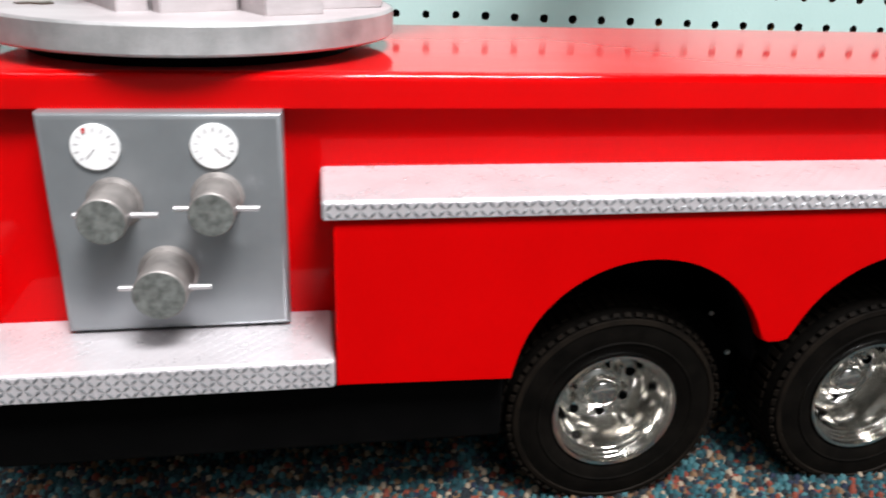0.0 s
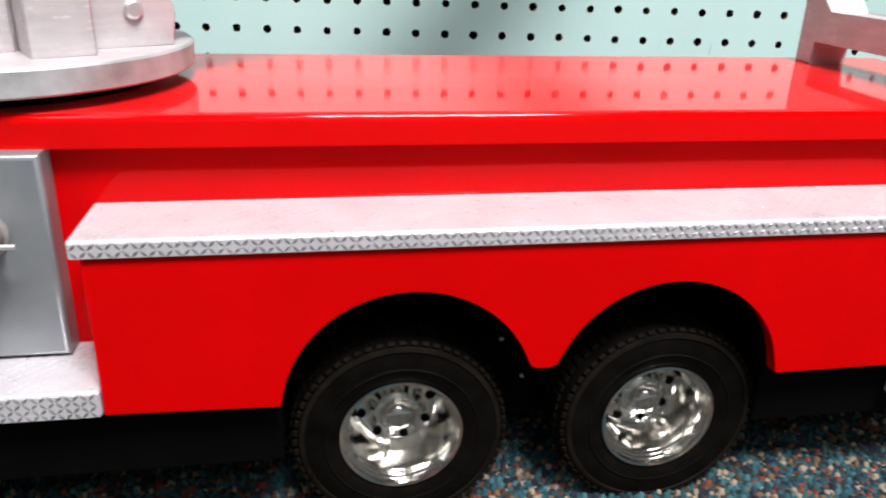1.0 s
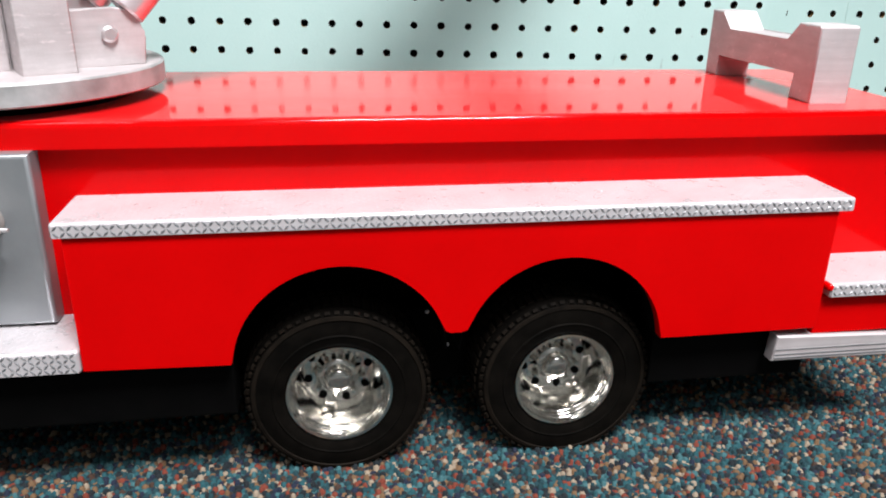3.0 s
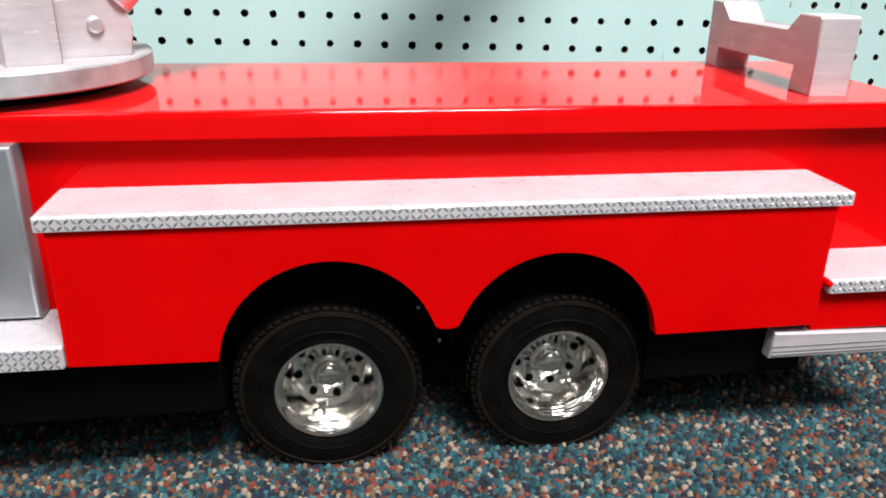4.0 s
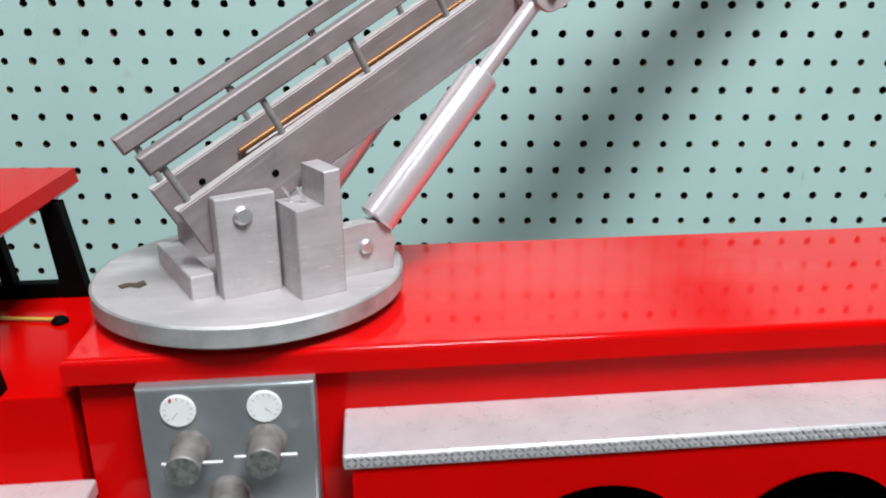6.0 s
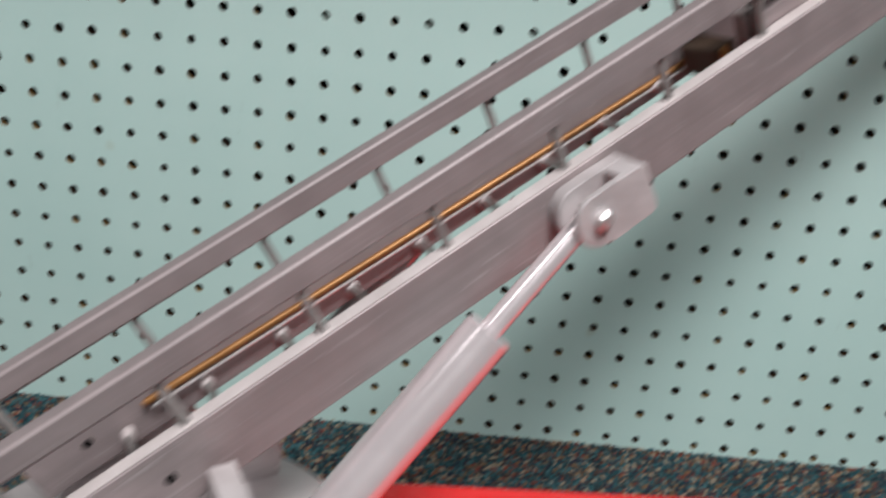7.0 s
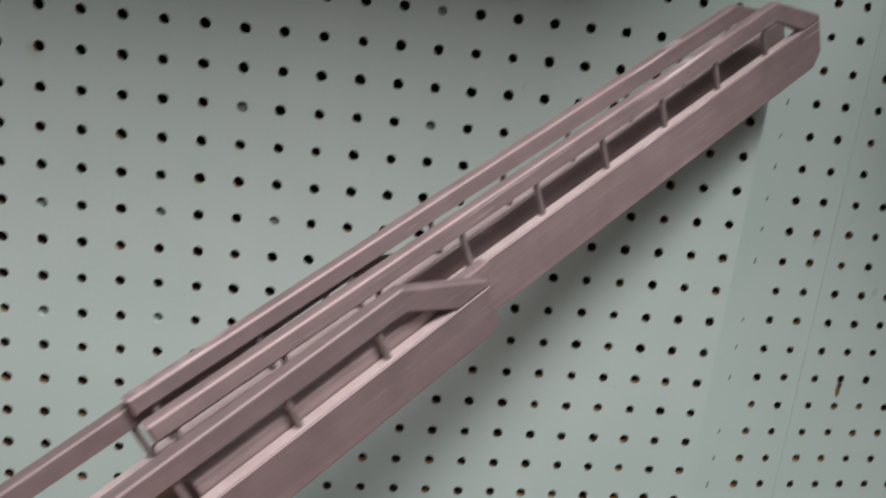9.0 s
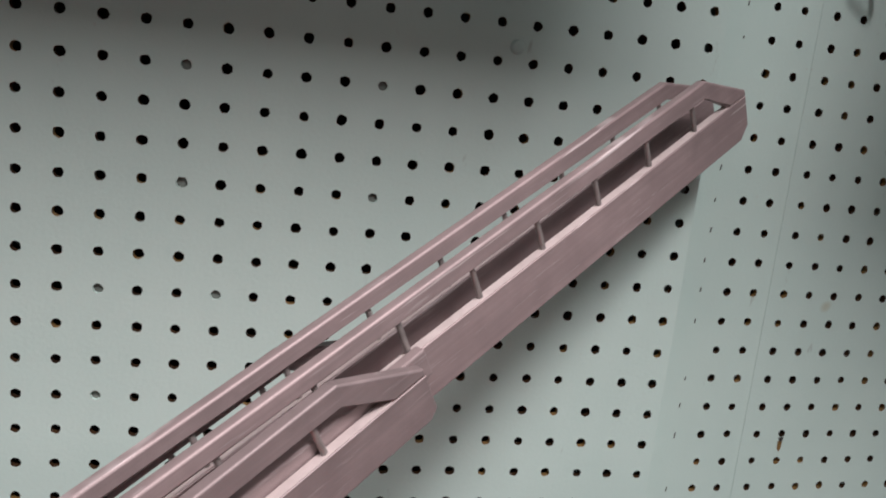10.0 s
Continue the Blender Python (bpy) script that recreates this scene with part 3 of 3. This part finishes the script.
# wheels
def wheel(u, v, w):
    """Turned round its axle; its outer face looks along -v."""
    m = pose(u, v, w, 90, 0, 0)
    tyre_prof = [(0.0240, -0.002), (0.0245, 0.0005), (0.0280, 0.0022), (0.0340, 0.0024), (0.0396, 0.0012), (0.0416, -0.0018), (0.0420, -0.0050),
                 (0.0419, -0.0250), (0.0395, -0.0295), (0.0330, -0.031), (0.024, -0.030)]
    bm = lathe(tyre_prof, 72, None, m)
    ob = part("wheel", bm, RUBBER, truck, "black rubber tyre with a chrome rim")
    lugs = bmesh.new()
    for i in range(60):
        for z0, z1, tw in ((-0.0045, -0.0135, 1), (-0.0170, -0.0260, -1)):
            a = 2 * math.pi * (i + (0.5 if tw < 0 else 0)) / 60
            q = m @ Matrix.Rotation(a, 4, "Z") @ Matrix.Translation((0.0419, 0, 0))
            box(-0.0008, 0.0008, -0.0013, 0.0013, z1, z0, 0.0, lugs, q)
    for i in range(60):
        q = m @ Matrix.Rotation(2 * math.pi * i / 60, 4, "Z") @ Matrix.Translation((0.0401, 0, 0)) @ Matrix.Rotation(radians(-52), 4, "Y")
        box(-0.0018, 0.0016, -0.0012, 0.0012, -0.0008, 0.0007, 0.0, lugs, q)
    part("tyre_tread", lugs, WORNRUBBER, ob, smooth=0)
    part("sidewall_band", lathe([(0.0372, 0.0016), (0.0376, 0.0022), (0.0392, 0.0018), (0.0396, 0.0008)], 64, None, m), WORNRUBBER, ob)
    part("sidewall_ring", lathe([(0.0294, 0.0023), (0.0300, 0.0027), (0.0306, 0.0023)], 64, None, m), RUBBER, ob)
    rim = [(0.0246, -0.0010), (0.0240, 0.0014), (0.0228, 0.0012), (0.0223, -0.0010), (0.0219, -0.0008), (0.0215, -0.0026), (0.0211, -0.0024), (0.0207, -0.0044), (0.0203, -0.0042), (0.0199, -0.0075), (0.0190, -0.0160),
           (0.0180, -0.0195), (0.0165, -0.0208), (0.0112, -0.0208), (0.0098, -0.0190), (0.0092, -0.0155), (0.0080, -0.0145), (0.0070, -0.0142), (0.0064, -0.0112), (0.0050, -0.0098), (0.0030, -0.0092), (0.0, -0.0090)]
    rim_ob = part("rim", lathe(rim, 64, None, m), CHROME, ob, "deep-dished chrome rim")
    for i in range(8):
        a = 2 * math.pi * (i + 0.3) / 8
        c = (0.0146 * math.cos(a), 0.0146 * math.sin(a), -0.0212)
        # Black disc on the flange; the hole's shade is put into its colour.
        part("rim_hole_disc", lathe([(0, 0.0010), (0.0019, 0.0010), (0.0019, 0.0), (0, 0.0)], 14, None, m @ Matrix.Translation(c)), HOLE, rim_ob)
        a = 2 * math.pi * (i + 0.8) / 8
        c = (0.0118 * math.cos(a), 0.0118 * math.sin(a), -0.0210)
        part("lug_nut", lathe([(0, 0.0050), (0.0007, 0.0050), (0.0013, 0.0038), (0.0013, 0.0), (0, 0.0)], 8, None, m @ Matrix.Translation(c)), CHROME, rim_ob)
    return ob


for u, w in ((0.1033, 0.0409), (0.2093, 0.0404)):
    wheel(u, 0.0135, w)
    part("axle", rod((u, 0.040, w), (u, 0.150, w), 0.006), BLACK, truck)

# pump panel
panel = part("pump_panel", prism([(-0.0880, 0.0778), (-0.0152, 0.0778), (-0.0148, 0.1520), (-0.0882, 0.1520)], 0.0240, 0.0370, 0.0020, seg=3), PLATE, truck, "grey metal pump panel")
for gu in (-0.0712, -0.0360):
    g = part("gauge", rod((gu, 0.0242, 0.1416), (gu, 0.0230, 0.1416), 0.0073, n=40, bevel=0.0003), GAUGE, panel, "round white gauge face")
    ink = bmesh.new()
    for k in range(11):
        a = radians(220 - 26 * k)
        q = Matrix.Translation((gu, 0.0229, 0.1416)) @ Matrix.Rotation(-a, 4, "Y")
        box(0.0049, 0.0062, 0, 0.0001, -0.00022, 0.00022, 0, ink, q)
    part("gauge_marks", ink, INK, g, smooth=0)
    q = Matrix.Translation((gu, 0.0228, 0.1416)) @ Matrix.Rotation(radians(130 if gu < -0.05 else 45), 4, "Y")
    part("needle", box(0.0005, 0.0042, 0, 0.0002, -0.00018, 0.00018, 0, None, q), INK, g, smooth=0)
q = Matrix.Translation((-0.0712, 0.0228, 0.1416))
part("gauge_red_mark", box(-0.0032, -0.0022, 0, 0.0002, 0.0045, 0.0062, 0, None, q), REDINK, panel, smooth=0)


def outlet(u, w, r, v_face, left, right):
    k = part("hose_outlet", rod((u, 0.0245, w), (u, v_face, w), r, n=40, bevel=0.0004), OUTLET, panel, "dusty silver round hose outlet")
    # Dusty dark face; part of its dark is painted shade from overhead light.
    part("outlet_face", rod((u, v_face, w), (u, v_face - 0.0003, w), r - 0.0004, n=40), FACE, k)
    part("outlet_pin", rod((u - r - left, 0.0125, w + 0.0002), (u + r + right, 0.0125, w - 0.0002), 0.0009, n=10), STEEL, k)
    part("outlet_rim", lathe([(r + 0.0014, 0), (r + 0.0014, 0.0008), (r, 0.0016)], 40, None, Matrix.Translation((u, 0.0242, w)) @ Matrix.Rotation(radians(90), 4, "X")), OUTLET, k)


outlet(-0.0678, 0.1234, 0.0072, 0.0065, 0.0022, 0.0078)
outlet(-0.0362, 0.1249, 0.0070, 0.0065, 0.0048, 0.0066)
outlet(-0.0538, 0.0988, 0.0083, 0.0065, 0.0050, 0.0066)

# ladder rest on the deck
prof = [(0.0490, 0.1634), (0.0490, 0.1988), (0.0505, 0.2000), (0.0670, 0.2000), (0.0750, 0.1905), (0.1332, 0.1900), (0.1425, 0.2000), (0.1560, 0.2000), (0.1560, 0.1634),
        (0.1425, 0.1634), (0.1425, 0.1758), (0.0640, 0.1765), (0.0670, 0.1634)]
rest = part("ladder_rest", prism(prof, -0.3545, -0.334, 0.0008, None, Matrix.Rotation(radians(90), 4, "Z")), SILVER, truck, "silver-painted wooden ladder cradle")

# cab rear at the front of the deck
cab = part("cab_body", box(-0.300, -0.1182, 0.0345, 0.1660, 0.066, 0.1460, 0.0012), RED, truck)
part("cab_roof", prism([(-0.310, 0.2015), (-0.160, 0.1985), (-0.1545, 0.2030), (-0.1560, 0.2110), (-0.310, 0.2140)], 0.022, 0.185, 0.0015), RED, truck)
for v in (0.034, 0.146):
    frame_ob = part("cab_window_frame", prism([(-0.1590, 0.1462), (-0.1455, 0.1462), (-0.1535, 0.2000), (-0.1640, 0.2000)], v, v + 0.009, 0.0006), BLACK, truck)
    part("window_rail", box(-0.2950, -0.1592, v + 0.0005, v + 0.0085, 0.1462, 0.1545, 0.0006), BLACK, frame_ob)
    part("window_post", prism([(-0.1900, 0.1547), (-0.1835, 0.1547), (-0.1900, 0.2000), (-0.1965, 0.2000)], v + 0.0005, v + 0.0085, 0.0006), BLACK, frame_ob)
part("wire_grommet", lathe([(0, 0.0032), (0.0026, 0.0032), (0.0042, 0.0016), (0.0042, 0), (0, 0)], 20, None, pose(-0.1485, 0.112, 0.1460)), BLACK, truck)
part("wire", rod((-0.215, 0.124, 0.1470), (-0.1510, 0.1130, 0.1475), 0.0010), GLUE, truck, "yellow wire")

# ---- turntable and ladder ----
def swung(x, y, z, azimuth, elevation):
    """A frame given in the room, turned and raised, brought into the truck's own axes."""
    m = Matrix.Translation((x, y, z)) @ Matrix.Rotation(radians(azimuth), 4, "Z") @ Matrix.Rotation(radians(-elevation), 4, "Y")
    return TRUCK.inverted() @ m


TURN = swung(-0.530, -0.400, 0.230, 31.9, 0.0)
LIFT = swung(-0.5324, -0.3980, 0.2336, 32.165, 28.036)
FLY = swung(-0.2133, -0.1830, 0.4429, 31.50, 27.115)

part("turntable_spacer", lathe([(0, 0), (0.060, 0), (0.060, 0.0055), (0, 0.0055)], 48, None, pose(-0.0485, 0.0985, 0.1632)), BLACK, truck)
disc = part("turntable", lathe([(0, 0), (0.0728, 0), (0.0736, 0.0008), (0.0736, 0.0088), (0.0726, 0.0098), (0, 0.0098)], 96, None, pose(-0.0475, 0.0965, 0.1687)), SILVER, truck, "round silver-painted wooden turntable")
part("paint_chip", prism([(-0.0080, -0.0008), (-0.003, -0.0020), (0.002, -0.0012), (0.0060, -0.0026), (0.0078, 0.0004), (0.0040, 0.0022), (-0.001, 0.0006), (-0.0055, 0.0014)], 0.0, 0.0004, 0, None,
                   pose(-0.0985, 0.0745, 0.1786, 90, 0, 12) @ Matrix.Diagonal((0.8, 1.0, 1.9, 1.0))), WOOD, disc)
part("mottled_rim", lathe([(0.0730, 0.0001), (0.0738, 0.0008), (0.0738, 0.0089), (0.0730, 0.0097)], 96, None, pose(-0.0475, 0.0965, 0.1687)), MOTTLE, disc, "mottled grey rim")


def up_box(name, a0, a1, b0, b1, z0, z1, mat=SILVER, bevel=0.0008, label=""):
    return part(name, box(a0, a1, b0, b1, z0 - 0.23, z1 - 0.23, bevel, None, TURN), mat, truck, label)


for b0, b1, s in ((-0.0095, -0.0015, -1), (0.0530, 0.0610, 1)):
    post = up_box("pivot_post", -0.0158, 0.0110, b0, b1, 0.1783, 0.2242)
    y = b0 if s < 0 else b1
    part("pivot_bolt", rod(TURN @ Vector((-0.0045, y, -0.0140)), TURN @ Vector((-0.0045, y + s * 0.0030, -0.0140)), 0.0042, n=24, bevel=0.0012), STEEL, post)
    outline = [(0.036, -0.0517), (0.066, -0.0517), (0.0675, -0.040)] + arc(0.0555, -0.0375, 0.0110, 0, 100, 8) + [(0.036, -0.0270)]
    y2 = -0.0138 if s < 0 else 0.0644
    ear = part("ram_ear", prism(outline, y2, y2 - s * 0.0080, 0.0006, None, TURN), SILVER, truck)
    part("ear_bolt", rod(TURN @ Vector((0.0515, y2, -0.0377)), TURN @ Vector((0.0515, y2 + s * 0.0026, -0.0377)), 0.0036, n=24, bevel=0.0011), STEEL, ear)
    outline = [(0.0122, -0.0517), (0.0338, -0.0517), (0.0338, 0.0045), (0.0255, 0.0040), (0.0262, -0.0110), (0.0122, -0.0110)]
    y3 = (-0.0285, -0.0050) if s < 0 else (0.0560, 0.0790)
    part("support_block", prism(outline, y3[0], y3[1], 0.0007, None, TURN), SILVER, truck, "silver wooden block with a raised back")
up_box("foot_block", -0.0275, -0.0170, -0.002, 0.056, 0.1783, 0.1900)


def ladder_section(label, m, s0, s1, near, far, lo, hi, rail, far_lo, far_rail, t, posts, far_posts, peak, far_peak, cut, paint, soft):
    """Two side beams with a handrail over each, bent down to the beam's end, and round posts between."""
    for y, low, (rlo, rhi), feet, top in ((near, lo, rail, posts, peak), (far - t, far_lo, far_rail, far_posts, far_peak)):
        beam = part("ladder_beam", prism([(s0, low), (s0, hi), (s1, hi), (s1, low + cut), (s1 - cut * 1.3, low)], y, y + t, 0.0006, None, m), paint, truck, label)
        part("ladder_handrail", prism([(s0, rlo), (top, rlo), (s1 - 0.020, hi + 0.0003), (s1, hi + 0.0003), (s1, hi + 0.0042), (top + 0.0015, rhi), (s0, rhi)], y - 0.0004, y + t + 0.0004, soft, None, m, 4),
             paint, truck, label)
        # Pale strip: the light on the beam's top is put into its colour.
        part("lit_beam_strip", box(s0, s1 - 0.002, y + 0.0003, y + t - 0.0003, hi + 0.0001, hi + 0.0006, 0.0002, None, m), CAP, beam, "pale strip for the light on the beam's top")
        for s in feet:
            part("ladder_post", rod(m @ Vector((s, y + t / 2, hi - 0.001)), m @ Vector((s, y + t / 2, rlo + 0.001)), 0.0016, n=12), POST, beam)


ladder_section("silver-painted lower ladder section", LIFT, -0.0313, 0.4338, -0.0031, 0.0478, -0.0240, 0.0, (0.0187, 0.0280), -0.0215, (0.0199, 0.0289), 0.0062,
               [-0.0248, 0.0261, 0.0758, 0.1262, 0.1781, 0.2284, 0.2786, 0.3287, 0.3756], [-0.0245, 0.0266, 0.0778, 0.1270, 0.1786, 0.2290, 0.2790, 0.3292, 0.3770], 0.3905, 0.3905, 0.0040, LADDER, 0.0013)
for i in range(9):
    s = 0.0026 + 0.0314 * i
    rung = part("ladder_rung", rod(LIFT @ Vector((s, 0.0, -0.0150)), LIFT @ Vector((s, 0.0410, -0.0150)), 0.0015, n=12), POST, truck)
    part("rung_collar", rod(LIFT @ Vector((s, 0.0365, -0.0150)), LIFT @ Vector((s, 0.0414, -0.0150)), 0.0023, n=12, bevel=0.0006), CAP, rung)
ladder_section("silver-painted fly ladder section", FLY, -0.1570, 0.3052, -0.0030, 0.0273, -0.0283, 0.0, (0.0199, 0.0290), -0.0283, (0.0199, 0.0290), 0.0060,
               [0.0496 * i for i in range(-3, 6)], [0.0496 * i for i in range(-3, 6)], 0.2590, 0.2540, 0.0075, FLYPAINT, 0.0016)
part("slide_rail", box(0.2835, 0.4420, 0.0036, 0.0102, -0.0080, 0.0072, 0.0010, None, LIFT), FLYPAINT, truck, "pale worn guide rail between the ladder sections")
part("ladder_dowel", rod(LIFT @ Vector((0.0130, 0.0392, -0.0080)), LIFT @ Vector((0.2790, 0.0392, -0.0135)), 0.0014), COPPER, truck, "thin copper-coloured rod along the inner beam")
part("ladder_cord", rod(LIFT @ Vector((0.0150, 0.0375, -0.0100)), LIFT @ Vector((0.2770, 0.0375, -0.0152)), 0.0006, n=8), STEEL, truck, "thin pale cord beside the copper rod")
carriage = part("ladder_carriage", box(-0.1700, -0.1572, 0.0030, 0.0215, -0.0225, -0.0100, 0.0010, None, FLY), WOOD, truck, "dark wooden slide block")
part("carriage_bolt", rod(FLY @ Vector((-0.1650, 0.0031, -0.0120)), FLY @ Vector((-0.1650, 0.0008, -0.0120)), 0.0024, n=16, bevel=0.0008), COPPER, carriage, "brass bolt head")

# two lifting rams, each in a slotted bracket on the beam's outer face
for y, foot_y, sg, face in ((-0.0138, -0.0078, -1, -0.0033), (0.0585, 0.0584, 1, 0.0480)):
    foot_p = TURN @ Vector((0.0515, foot_y, -0.0377))
    top_p = LIFT @ Vector((0.1742, y, -0.0125))
    start, mid = foot_p.lerp(top_p, 0.085), foot_p.lerp(top_p, 0.655)
    barrel = part("ram_barrel", rod(start, mid, 0.0092, n=40, bevel=0.0010), RAM, truck, "polished silver ram barrel")
    part("ram_rod", rod(mid, top_p, 0.0043, n=24), RAM, barrel)
    cheek = arc(0.1742, -0.0125, 0.0105, 110, 285, 12) + [(0.1955, -0.0235), (0.1975, -0.0215), (0.1975, -0.0045), (0.1960, -0.0030), (0.1820, -0.0028)]
    clevis = part("ram_clevis", prism(cheek, y + sg * 0.0036, y + sg * 0.0062, 0.0007, None, LIFT), SILVER, truck, "silver slotted ram bracket")
    part("clevis_cheek", prism(cheek, y - sg * 0.0046, face, 0.0005, None, LIFT), SILVER if sg < 0 else COPPER, clevis)
    web = [(0.1870, -0.0225), (0.1962, -0.0225), (0.1962, -0.0034), (0.1870, -0.0032)]
    part("clevis_web", prism(web, y - sg * 0.0046, y + sg * 0.0036, 0.0003, None, LIFT), SILVER if sg < 0 else COPPER, clevis)
    part("clevis_bolt", rod(LIFT @ Vector((0.1742, y - sg * 0.0046, -0.0125)), LIFT @ Vector((0.1742, y + sg * 0.0098, -0.0125)), 0.0036, n=24, bevel=0.0014), STEEL, clevis)
for s_, b_, up, d in ((0.0127, -0.0031, -0.0114, -1), (-0.0098, 0.0416, -0.0104, -1)):
    # Flat black disc on the beam; no hole is cut, its shade is painted.
    part("beam_hole_disc", rod(LIFT @ Vector((s_, b_ + 0.0004, up)), LIFT @ Vector((s_, b_ + d * 0.0003, up)), 0.0017, n=14), HOLE, truck)
for a0, b0, la, lb in ((0.0175, -0.0130, -0.0040, 0.0010), (0.0215, -0.0185, -0.0030, 0.0015)):
    p0, p1, p2 = Vector((a0, b0, -0.0135)), Vector((a0 + la * 0.4, b0 + lb, -0.0075)), Vector((a0 + la, b0 + lb, -0.0040))
    wire = rod(TURN @ p0, TURN @ p1, 0.0007, None, 8)
    rod(TURN @ p1, TURN @ p2, 0.0007, wire, 8)
    part("bent_wire", wire, STEEL, truck)
for u, w in ((0.1453, 0.0719), (0.1551, 0.0541)):
    part("screw", rod((u, 0.0300, w), (u, 0.0285, w), 0.0010, n=10, bevel=0.0004), STEEL, truck)
